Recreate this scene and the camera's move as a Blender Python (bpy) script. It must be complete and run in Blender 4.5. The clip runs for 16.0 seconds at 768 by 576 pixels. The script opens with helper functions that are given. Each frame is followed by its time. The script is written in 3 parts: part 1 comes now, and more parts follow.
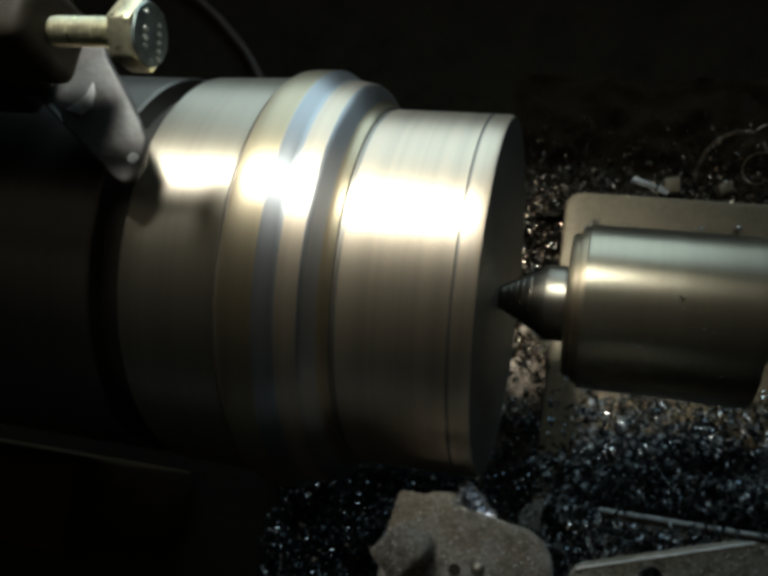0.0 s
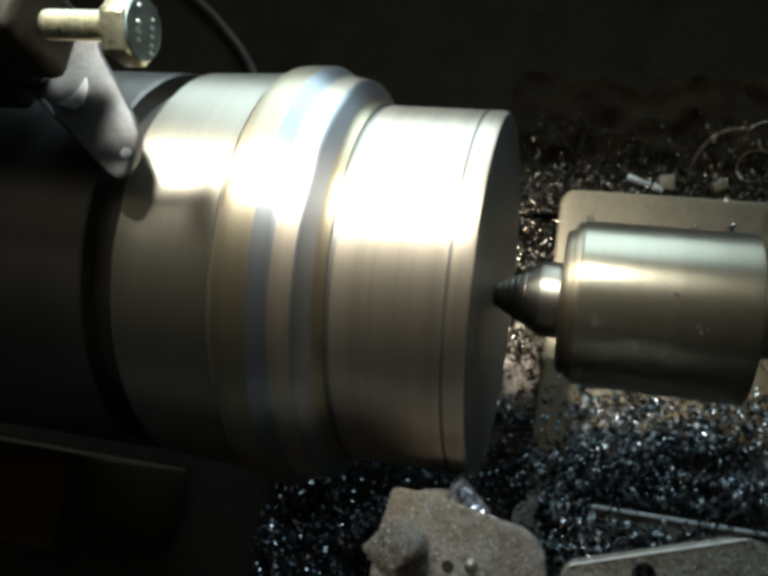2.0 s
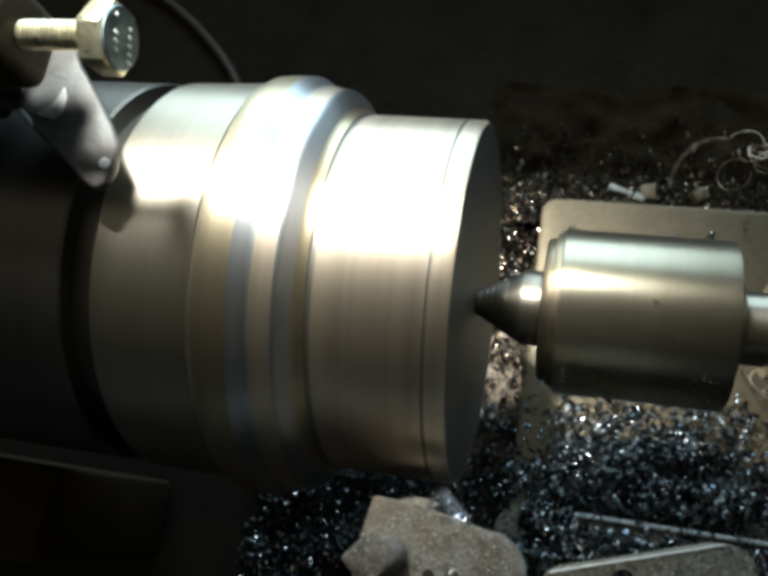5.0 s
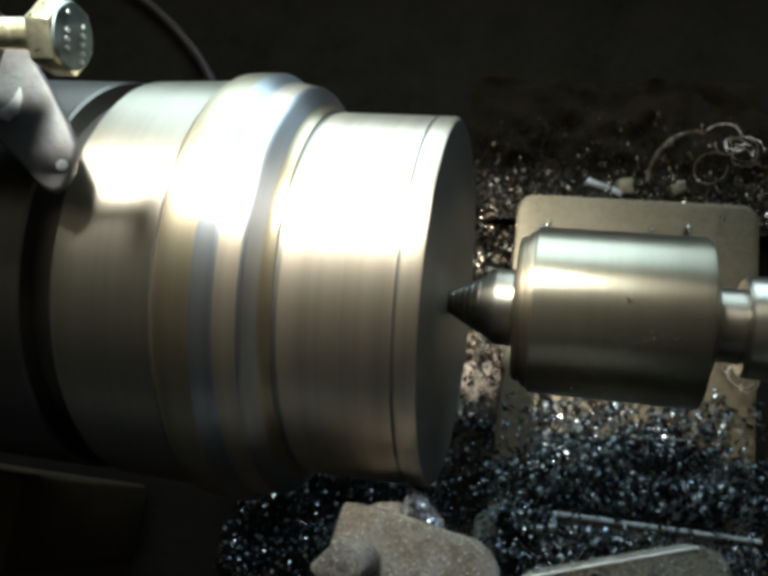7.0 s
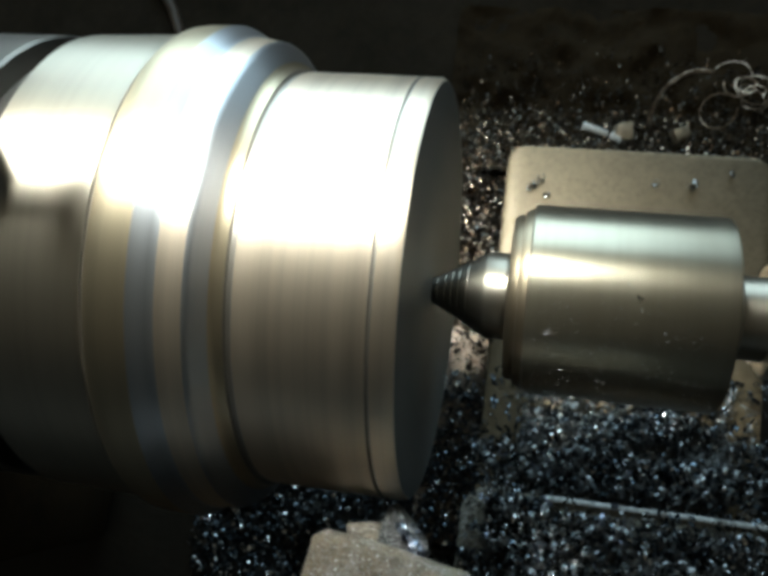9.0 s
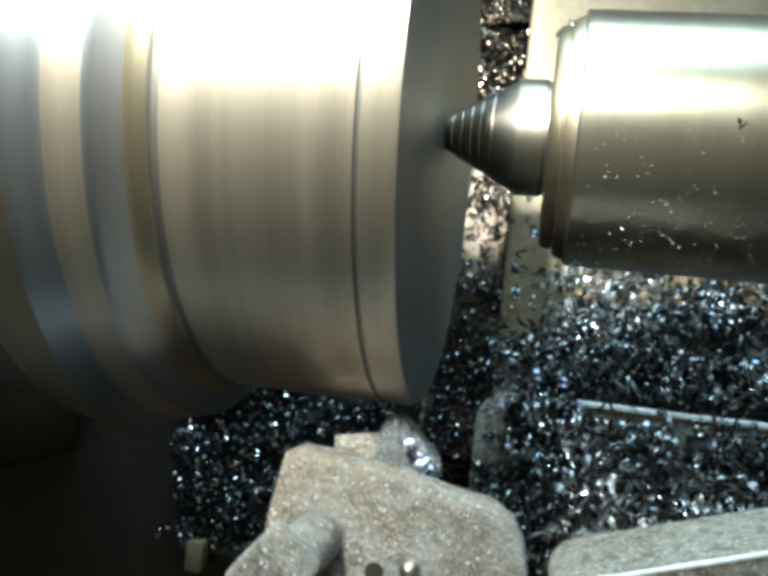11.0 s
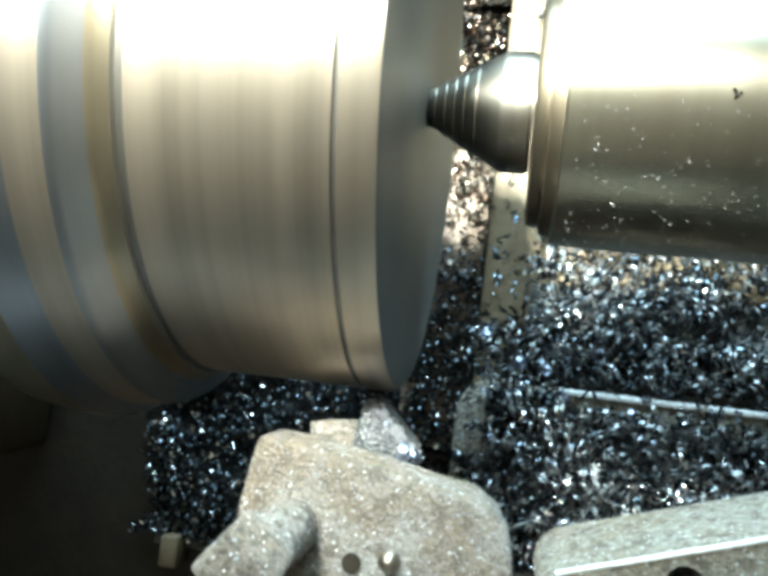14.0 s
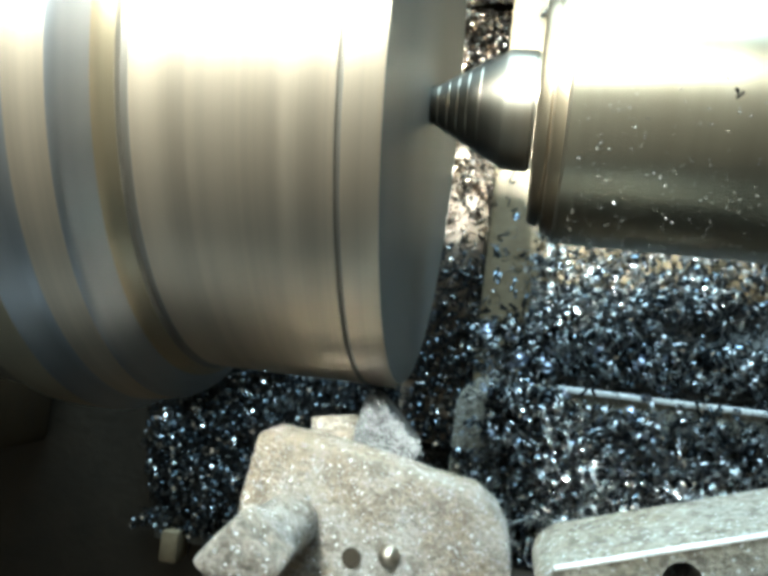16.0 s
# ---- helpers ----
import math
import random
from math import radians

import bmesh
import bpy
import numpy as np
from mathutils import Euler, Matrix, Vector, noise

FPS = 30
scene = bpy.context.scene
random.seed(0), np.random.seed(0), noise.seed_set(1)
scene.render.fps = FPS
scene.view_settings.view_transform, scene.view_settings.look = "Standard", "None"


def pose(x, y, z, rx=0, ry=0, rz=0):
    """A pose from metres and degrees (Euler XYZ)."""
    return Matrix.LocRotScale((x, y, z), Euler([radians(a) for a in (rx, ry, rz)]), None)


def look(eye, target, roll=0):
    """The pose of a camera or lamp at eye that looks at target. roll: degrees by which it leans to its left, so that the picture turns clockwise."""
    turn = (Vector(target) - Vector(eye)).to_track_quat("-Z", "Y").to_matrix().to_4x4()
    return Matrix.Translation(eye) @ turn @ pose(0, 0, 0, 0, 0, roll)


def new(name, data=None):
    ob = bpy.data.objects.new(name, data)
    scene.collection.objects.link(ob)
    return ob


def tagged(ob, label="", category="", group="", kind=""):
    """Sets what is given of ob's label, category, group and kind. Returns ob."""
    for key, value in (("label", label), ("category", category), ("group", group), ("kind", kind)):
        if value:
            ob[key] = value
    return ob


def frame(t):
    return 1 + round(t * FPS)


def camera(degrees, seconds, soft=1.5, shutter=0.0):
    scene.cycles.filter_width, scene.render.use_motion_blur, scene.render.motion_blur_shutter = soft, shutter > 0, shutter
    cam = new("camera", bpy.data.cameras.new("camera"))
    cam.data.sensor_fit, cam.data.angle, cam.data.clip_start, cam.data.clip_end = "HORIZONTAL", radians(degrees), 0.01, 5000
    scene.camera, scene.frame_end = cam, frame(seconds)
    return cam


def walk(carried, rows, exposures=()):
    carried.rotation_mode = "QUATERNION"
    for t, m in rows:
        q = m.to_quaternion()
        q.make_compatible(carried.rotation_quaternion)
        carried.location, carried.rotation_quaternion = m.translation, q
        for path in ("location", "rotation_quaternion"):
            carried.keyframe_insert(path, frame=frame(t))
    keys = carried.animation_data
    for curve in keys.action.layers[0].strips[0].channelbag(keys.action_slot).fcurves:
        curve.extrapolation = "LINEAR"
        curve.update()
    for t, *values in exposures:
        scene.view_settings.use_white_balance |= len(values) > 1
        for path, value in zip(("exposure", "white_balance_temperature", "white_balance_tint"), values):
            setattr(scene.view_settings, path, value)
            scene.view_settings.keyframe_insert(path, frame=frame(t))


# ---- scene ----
cam = camera(51.3, 16.0, soft=4.2, shutter=0.6)
AXIS = 1.1  # height of the lathe's axis over the floor
PATH = [
    (0.0, 0.08403, -0.07557, 1.39337, 16.120, 12.944, 9.580),
    (0.5, 0.08334, -0.07526, 1.39300, 16.524, 12.310, 9.435),
    (1.0, 0.08371, -0.07577, 1.39343, 16.245, 12.740, 9.566),
    (1.5, 0.08396, -0.07591, 1.39276, 16.095, 12.664, 9.488),
    (2.0, 0.08408, -0.07586, 1.39237, 15.971, 12.578, 9.549),
    (2.5, 0.08425, -0.07613, 1.39221, 15.961, 12.413, 9.481),
    (3.0, 0.08475, -0.07578, 1.39201, 15.987, 12.330, 9.409),
    (3.5, 0.08535, -0.07583, 1.39190, 16.189, 12.085, 9.105),
    (6.0, 0.08649, -0.07632, 1.39150, 16.627, 11.477, 8.804),
    (6.5, 0.08738, -0.07571, 1.38937, 16.226, 11.154, 8.414),
    (7.0, 0.08981, -0.07203, 1.38629, 16.045, 11.000, 7.926),
    (7.5, 0.08916, -0.06898, 1.38340, 15.419, 11.032, 7.848),
    (8.0, 0.08843, -0.06207, 1.37671, 13.448, 10.777, 7.402),
    (8.5, 0.08767, -0.05212, 1.36802, 13.107, 9.929, 6.830),
    (9.0, 0.08376, -0.04163, 1.35691, 10.160, 10.212, 7.001),
    (9.5, 0.08261, -0.03393, 1.33928, 8.369, 12.359, 7.091),
    (10.0, 0.07834, -0.03833, 1.31758, 5.587, 11.122, 6.582),
    (10.2, 0.07710, -0.04140, 1.31100, 4.880, 11.000, 6.540),
    (12.5, 0.07378, -0.05242, 1.28644, 3.550, 9.355, 6.300),
    (13.0, 0.07353, -0.05245, 1.28595, 3.591, 9.117, 6.335),
    (13.5, 0.07347, -0.05237, 1.28609, 3.698, 9.001, 6.342),
    (14.0, 0.07341, -0.05243, 1.28634, 3.633, 9.086, 6.334),
    (14.5, 0.07320, -0.05267, 1.28642, 3.446, 9.178, 6.579),
    (15.0, 0.07314, -0.05282, 1.28626, 3.355, 9.243, 6.712),
    (15.5, 0.07303, -0.05273, 1.28668, 3.452, 9.087, 6.679),
    (16.0, 0.07306, -0.05262, 1.28727, 3.479, 9.057, 6.638),
]
EXPOSURES = [(0.0, -2.05, 6250, 1), (1.0, -2.05, 6250, 1), (1.5, -1.58, 6200, 1), (2.0, -0.95, 6150, 2), (2.5, -0.76, 6150, 2), (3.5, -0.70, 6150, 2), (7.0, -0.70, 6100, 1),
             (9.0, -0.66, 6050, 0), (9.5, -0.48, 6000, -1), (10.2, 0.10, 5900, -2), (12.5, 1.2, 5800, -4), (16.0, 1.26, 5800, -4)]
walk(cam, [(t, pose(x, y, z, rx, ry, rz)) for t, x, y, z, rx, ry, rz in PATH], EXPOSURES)

# ---- world and lamps ----
world = bpy.data.worlds.new("world")
scene.world = world
world.use_nodes = True
sky = world.node_tree.nodes.new("ShaderNodeTexSky")
sky.sky_type, sky.sun_disc = "NISHITA", False
sky.sun_elevation, sky.sun_rotation = radians(35), radians(200)
background = world.node_tree.nodes["Background"]
world.node_tree.links.new(sky.outputs[0], background.inputs[0])
background.inputs[1].default_value = 0.08

LAMP_AT, LAMP_TO = Vector((-0.082, 0.285, AXIS + 0.49)), Vector((-0.016, 0.035, AXIS))


def area(name, size, size_y, power, colour, m, spread=180, disc=False):
    data = bpy.data.lights.new(name, "AREA")
    data.shape = "DISK" if disc else "RECTANGLE"
    data.size, data.energy, data.color, data.spread = size, power, colour, radians(spread)
    if not disc:
        data.size_y = size_y
    ob = new(name, data)
    ob.matrix_world = m
    return ob


area("machine_lamp_light", 0.11, 0.11, 1.12, (1.0, 0.95, 0.86), look(LAMP_AT, LAMP_TO), 32, True)
# Unseen strip source, added in front for the thin bar reflected on the steel.
area("front_strip_light", 1.4, 0.14, 0.22, (0.95, 0.98, 1.0), look((0.2, -2.38, 1.56), (0.2, 0, 1.3)))
area("back_window_daylight", 2.2, 1.7, 88.0, (0.73, 0.895, 1.0), look((-0.2, 1.98, 1.45), (-0.2, 0, 1.3)))


# ---- materials ----
def principled(name, colour, rough=0.5, metal=0.0):
    mat = bpy.data.materials.new(name)
    mat.use_nodes = True
    nodes, links = mat.node_tree.nodes, mat.node_tree.links
    b = nodes["Principled BSDF"]
    b.inputs["Base Color"].default_value = (*colour, 1)
    b.inputs["Roughness"].default_value = rough
    b.inputs["Metallic"].default_value = metal
    return mat, nodes, links, b


def coords(nodes, links, scale):
    c = nodes.new("ShaderNodeTexCoord")
    m = nodes.new("ShaderNodeMapping")
    m.inputs["Scale"].default_value = scale
    links.new(c.outputs["Object"], m.inputs["Vector"])
    return m.outputs[0]


def noise_tex(nodes, links, scale, size, detail=4, rough=0.6):
    n = nodes.new("ShaderNodeTexNoise")
    n.inputs["Scale"].default_value = size
    n.inputs["Detail"].default_value = detail
    n.inputs["Roughness"].default_value = rough
    links.new(coords(nodes, links, scale), n.inputs["Vector"])
    return n.outputs[0]


def ramp(nodes, links, value, stops):
    r = nodes.new("ShaderNodeValToRGB")
    e = r.color_ramp.elements
    while len(e) < len(stops):
        e.new(0.5)
    for el, (at, colour) in zip(e, stops):
        el.position = at
        el.color = (*colour, 1) if len(colour) == 3 else colour
    links.new(value, r.inputs[0])
    return r.outputs[0]


def span(nodes, links, value, lo, hi, a=0.0, b=1.0):
    m = nodes.new("ShaderNodeMapRange")
    for k, v in zip(("From Min", "From Max", "To Min", "To Max"), (lo, hi, a, b)):
        m.inputs[k].default_value = v
    links.new(value, m.inputs["Value"])
    return m.outputs[0]


def mix(nodes, links, fac, a, b, blend="MIX"):
    m = nodes.new("ShaderNodeMix")
    m.data_type, m.blend_type = "RGBA", blend
    for sock, v in ((m.inputs[0], fac), (m.inputs[6], a), (m.inputs[7], b)):
        if isinstance(v, (int, float)):
            sock.default_value = v
        elif isinstance(v, tuple):
            sock.default_value = (*v, 1)
        else:
            links.new(v, sock)
    return m.outputs[2]


def bump(nodes, links, b, value, strength, distance):
    n = nodes.new("ShaderNodeBump")
    n.inputs["Strength"].default_value = strength
    n.inputs["Distance"].default_value = distance
    links.new(value, n.inputs["Height"])
    links.new(n.outputs[0], b.inputs["Normal"])


def turned_steel(name, colour, rough, aniso=0.7, streak=0.025, feed=1500.0, metal=1.0, mottle=0.05, patch=40.0):
    """Steel turned on a lathe about X: feed marks run round it."""
    mat, nodes, links, b = principled(name, colour, rough, metal)
    fine = noise_tex(nodes, links, (feed, 2.0, 2.0), 1.0, 2)
    wide = noise_tex(nodes, links, (170.0, 0.3, 0.3), 1.0, 3)
    blot = noise_tex(nodes, links, (patch, patch, patch), 1.0, 6)
    links.new(span(nodes, links, wide, 0.3, 0.7, rough - streak, rough + streak), b.inputs["Roughness"])
    tint = ramp(nodes, links, wide, [(0.3, tuple(c * (0.98 - streak * 3) for c in colour)), (0.52, colour), (0.7, tuple(min(1, c * 1.05) for c in colour))])
    links.new(mix(nodes, links, span(nodes, links, blot, 0.45, 0.8, 0.0, mottle), tint, (0.34, 0.27, 0.19) if mottle < 0.3 else (0.15, 0.11, 0.07)), b.inputs["Base Color"])
    b.inputs["Anisotropic"].default_value = aniso
    b.inputs["Anisotropic Rotation"].default_value = 0.25
    tan = nodes.new("ShaderNodeTangent")
    tan.direction_type, tan.axis = "RADIAL", "X"
    links.new(tan.outputs[0], b.inputs["Tangent"])
    bump(nodes, links, b, fine, 0.05, 0.0002)
    return mat


def oily_metal(name, colour, rough=0.45, metal=0.6, grain=300.0, dirt=(0.03, 0.025, 0.018), amount=0.6, relief=0.3, gloss=0.5):
    mat, nodes, links, b = principled(name, colour, rough, metal)
    b.inputs["Specular IOR Level"].default_value = gloss
    big = noise_tex(nodes, links, (1, 1, 1), 28.0, 6)
    small = noise_tex(nodes, links, (1, 1, 1), grain, 4)
    c = mix(nodes, links, span(nodes, links, big, 0.42, 0.72, 0.0, amount), colour, dirt)
    c = mix(nodes, links, 0.5, c, ramp(nodes, links, small, [(0.3, (0.35, 0.35, 0.35)), (0.7, (1, 1, 1))]), "MULTIPLY")
    links.new(c, b.inputs["Base Color"])
    links.new(span(nodes, links, small, 0.3, 0.7, rough - 0.12, rough + 0.15), b.inputs["Roughness"])
    bump(nodes, links, b, small, relief, 0.0008)
    return mat


def dusty_iron(name, colour, grain=950.0, pale=(0.31, 0.30, 0.28)):
    """Rough iron under a coat of filings: pale drifts over a tan ground, with a few bright flecks."""
    mat, nodes, links, b = principled(name, colour, 0.75, 0.0)
    grit = noise_tex(nodes, links, (1, 1, 1), grain, 4, 0.75)
    lump = noise_tex(nodes, links, (1, 1, 1), 330.0, 4, 0.7)
    drift = noise_tex(nodes, links, (1, 1, 1), 75.0, 5)
    v = nodes.new("ShaderNodeTexVoronoi")
    v.inputs["Scale"].default_value = 2100.0
    links.new(coords(nodes, links, (1, 1, 1)), v.inputs["Vector"])
    fleck = span(nodes, links, v.outputs["Color"], 0.84, 0.90)
    c = mix(nodes, links, span(nodes, links, drift, 0.40, 0.62), colour, pale)
    c = mix(nodes, links, 0.75, c, ramp(nodes, links, grit, [(0.34, (0.22, 0.20, 0.18)), (0.52, (0.85, 0.83, 0.80)), (0.68, (1, 1, 1))]), "MULTIPLY")
    c = mix(nodes, links, span(nodes, links, lump, 0.50, 0.62, 0.0, 0.8), c, (0.10, 0.08, 0.06))
    c = mix(nodes, links, fleck, c, (0.70, 0.70, 0.71))
    links.new(c, b.inputs["Base Color"])
    links.new(span(nodes, links, fleck, 0, 1, 0.0, 0.7), b.inputs["Metallic"])
    links.new(span(nodes, links, fleck, 0, 1, 0.8, 0.4), b.inputs["Roughness"])
    bump(nodes, links, b, mix(nodes, links, 0.5, grit, lump), 1.0, 0.003)
    return mat


def swarf_metal(name, warm=0.0, gain=1.0):
    mat, nodes, links, b = principled(name, (0.3, 0.32, 0.36), 0.28, 1.0)
    g = nodes.new("ShaderNodeNewGeometry")
    stops = [
        (0.0, (0.024, 0.028, 0.033)), (0.3, (0.042, 0.050, 0.058)), (0.58, (0.066, 0.064, 0.06)),
        (0.74, (0.09, 0.12, 0.15)), (0.90, (0.24, 0.25, 0.25)), (1.0, (0.88, 0.88, 0.87))]
    links.new(ramp(nodes, links, g.outputs["Random Per Island"], [(f, tuple(min(0.9, v * gain) for v in c)) for f, c in stops]), b.inputs["Base Color"])
    if warm:
        tinted = b.inputs["Base Color"].links[0].from_socket
        links.new(mix(nodes, links, warm, tinted, (0.95, 0.62, 0.36), "MULTIPLY"), b.inputs["Base Color"])
    links.new(span(nodes, links, g.outputs["Random Per Island"], 0, 1, 0.42, 0.20), b.inputs["Roughness"])
    return mat


STEEL = turned_steel("turned_steel", (0.71, 0.61, 0.49), 0.50, 0.72, 0.055)
# Darker copy of the turned steel: weaker light on the left put into colour.
DIM_STEEL = turned_steel("dim_turned_steel", (0.42, 0.38, 0.31), 0.43, 0.74, 0.03)
GOLD_STEEL = turned_steel("straw_steel", (0.52, 0.445, 0.315), 0.42, 0.72)
# Fillet steel with the back window's blue reflection painted into its colour.
WINDOW_TINT_STEEL = turned_steel("window_tint_steel", (0.46, 0.475, 0.50), 0.42, 0.72, 0.06)
GROUND_STEEL = turned_steel("ground_steel", (0.48, 0.44, 0.37), 0.38, 0.7, 0.012, 900.0, 0.97)
HOUSING_STEEL = turned_steel("housing_steel", (0.39, 0.355, 0.275), 0.39, 0.75, 0.02, 700.0, 0.97, 0.22, 60.0)
# Darker steel that paints the shade inside the narrow grooves.
GROOVE_SHADE = turned_steel("groove_shade", (0.34, 0.315, 0.28), 0.45, 0.6, 0.02)
DARK_STEEL = turned_steel("dark_steel", (0.15, 0.14, 0.125), 0.38, 0.4, 0.03)
CONE_STEEL = turned_steel("cone_steel", (0.33, 0.30, 0.25), 0.43, 0.6, 0.05, 900.0)
RING_STEEL = turned_steel("ring_steel", (0.31, 0.255, 0.18), 0.42, 0.4, 0.03)
# End face turned from the lamp: its shade is painted as a darker steel.
FACE_STEEL = turned_steel("shaded_face_steel", (0.15, 0.16, 0.165), 0.58, 0.2, 0.02)
BLACK_IRON = oily_metal("black_iron", (0.026, 0.020, 0.013), 0.6, 0.1, 260.0, (0.009, 0.008, 0.006), 0.6, 0.3, 0.25)
PAN = oily_metal("oily_pan", (0.05, 0.039, 0.027), 0.9, 0.0, 140.0, (0.02, 0.016, 0.01), 0.7, 0.2, 0.15)
SLIDE = oily_metal("worn_slide", (0.185, 0.142, 0.085), 0.47, 0.35, 420.0, (0.16, 0.12, 0.07), 0.55, 0.12)
# Casting grey lowered to carry the arm's shade on the finger.
CAST = oily_metal("grey_casting", (0.085, 0.09, 0.092), 0.48, 0.25, 190.0, (0.05, 0.038, 0.034), 0.95, 0.8, 0.5)
BARE = oily_metal("bare_metal", (0.36, 0.37, 0.37), 0.45, 0.4, 400.0, (0.2, 0.19, 0.18), 0.6, 0.2)
ZINC = oily_metal("zinc_plate", (0.72, 0.68, 0.48), 0.35, 0.9, 500.0, (0.35, 0.30, 0.16), 0.4, 0.1)
HEAD = oily_metal("bolt_face", (0.30, 0.37, 0.37), 0.42, 0.6, 400.0, (0.25, 0.28, 0.26), 0.4, 0.1)
MARK = principled("raised_marks", (0.92, 0.95, 0.93), 0.5, 0.0)[0]
DUSTY = dusty_iron("dusty_iron", (0.25, 0.21, 0.16), 950.0, (0.345, 0.335, 0.315))
BAR = dusty_iron("dusty_bar", (0.31, 0.28, 0.215), 800.0, (0.39, 0.375, 0.325))
FILINGS = oily_metal("steel_filings", (0.48, 0.48, 0.50), 0.35, 0.8, 900.0, (0.25, 0.24, 0.25), 0.5, 0.2)
EDGE = oily_metal("bright_edge", (0.88, 0.90, 0.90), 0.4, 0.2, 500.0, (0.3, 0.3, 0.3), 0.3, 0.1)
SWARF = swarf_metal("swarf")
# Warm, brighter copy of the swarf: the lamp's light is put into its colour.
LAMPLIT_SWARF = swarf_metal("lamplit_swarf", 0.75, 1.7)
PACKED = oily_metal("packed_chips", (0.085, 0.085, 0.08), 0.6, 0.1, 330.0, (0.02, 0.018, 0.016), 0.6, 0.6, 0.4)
HOT = oily_metal("blue_chip", (0.32, 0.37, 0.46), 0.3, 0.9, 700.0, (0.25, 0.2, 0.3), 0.4, 0.1)
RUBBER = oily_metal("cable_sheath", (0.12, 0.085, 0.06), 0.5, 0.0, 300.0)
PLASTER = oily_metal("wall_paint", (0.07, 0.07, 0.065), 0.9, 0.0, 60.0, (0.04, 0.035, 0.03), 0.5, 0.2)
CREAM = oily_metal("cream_paint", (0.76, 0.55, 0.39), 0.9, 0.0, 60.0, (0.5, 0.34, 0.22), 0.4, 0.2)
CONCRETE = oily_metal("concrete", (0.16, 0.15, 0.14), 0.85, 0.0, 70.0, (0.05, 0.04, 0.03), 0.6, 0.3)
WING = oily_metal("pale_wing", (0.34, 0.27, 0.21), 0.5, 0.2, 300.0, (0.16, 0.11, 0.08), 0.5, 0.2)
RINGLET = oily_metal("ringlet_steel", (0.36, 0.38, 0.39), 0.32, 0.9, 300.0, (0.3, 0.3, 0.32), 0.4, 0.1)
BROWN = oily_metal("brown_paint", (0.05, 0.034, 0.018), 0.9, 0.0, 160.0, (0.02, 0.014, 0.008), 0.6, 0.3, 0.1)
GREEN = oily_metal("machine_paint", (0.10, 0.13, 0.11), 0.45, 0.0, 160.0)
WIRE = oily_metal("bronze_wire", (0.72, 0.56, 0.42), 0.3, 0.95, 900.0, (0.10, 0.07, 0.05), 0.8, 0.3)
SCRAP = oily_metal("pale_scrap", (0.62, 0.52, 0.38), 0.45, 0.5, 300.0, (0.3, 0.22, 0.14), 0.4, 0.2)


# ---- mesh helpers ----
def at(x, y, z):
    """A place in the world from millimetres off the lathe's axis."""
    return Vector((x / 1000, y / 1000, AXIS + z / 1000))


def to_mesh(name, bm, material, smooth=True):
    bmesh.ops.recalc_face_normals(bm, faces=bm.faces)
    me = bpy.data.meshes.new(name)
    bm.to_mesh(me)
    bm.free()
    me.materials.append(material)
    if smooth:
        me.shade_smooth()
        me.set_sharp_from_angle(angle=radians(38))
    return me


def part(name, bm, material, parent, label=""):
    ob = new(name, to_mesh(name, bm, material))
    ob.parent = parent
    return tagged(ob, label)


def thing(name, label, category, m=None, kind="", group="", bm=None, material=None):
    ob = new(name, to_mesh(name, bm, material) if bm else None)
    ob.matrix_world = m or Matrix()
    return tagged(ob, label, category, group, kind)


def revolve(profile, segs=128, closed=True):
    """A body turned about X from (x, radius) in millimetres."""
    bm = bmesh.new()
    rings = []
    for x, r in profile:
        if r < 0.01:
            rings.append([bm.verts.new((x / 1000, 0, 0))])
        else:
            rings.append([bm.verts.new((x / 1000, r / 1000 * math.cos(a), r / 1000 * math.sin(a)))
                          for a in (2 * math.pi * k / segs for k in range(segs))])
    for p, q in zip(rings, rings[1:]):
        for k in range(segs):
            n = (k + 1) % segs
            if len(p) == 1 and len(q) == 1:
                continue
            if len(p) == 1:
                bm.faces.new((p[0], q[k], q[n]))
            elif len(q) == 1:
                bm.faces.new((p[k], p[n], q[0]))
            else:
                bm.faces.new((p[k], p[n], q[n], q[k]))
    if closed:
        for r in (rings[0], rings[-1]):
            if len(r) > 2:
                bm.faces.new(r)
    return bm


def bevelled(bm, width, segments=2, angle=30):
    edges = [e for e in bm.edges if len(e.link_faces) == 2 and e.calc_face_angle(0) > radians(angle)]
    bmesh.ops.bevel(bm, geom=edges, offset=width / 1000, segments=segments, affect="EDGES", profile=0.5)
    return bm


def box(x0, x1, y0, y1, z0, z1, bev=0.0, segments=2):
    """A box in millimetres off the axis, in world axes."""
    bm = bmesh.new()
    bmesh.ops.create_cube(bm, size=1)
    a, b = at(x0, y0, z0), at(x1, y1, z1)
    for v in bm.verts:
        v.co = Vector([p + (q - p) * (c + 0.5) for p, q, c in zip(a, b, v.co)])
    return bevelled(bm, bev, segments) if bev else bm


def prism(outline, z0, z1, bev=0.0, segments=2):
    """An upright prism over an outline of (x, y) in millimetres."""
    bm = bmesh.new()
    low = [bm.verts.new(at(x, y, z0)) for x, y in outline]
    top = [bm.verts.new(at(x, y, z1)) for x, y in outline]
    bm.faces.new(low[::-1])
    bm.faces.new(top)
    for k in range(len(low)):
        n = (k + 1) % len(low)
        bm.faces.new((low[k], low[n], top[n], top[k]))
    bmesh.ops.recalc_face_normals(bm, faces=bm.faces)
    return bevelled(bm, bev, segments) if bev else bm


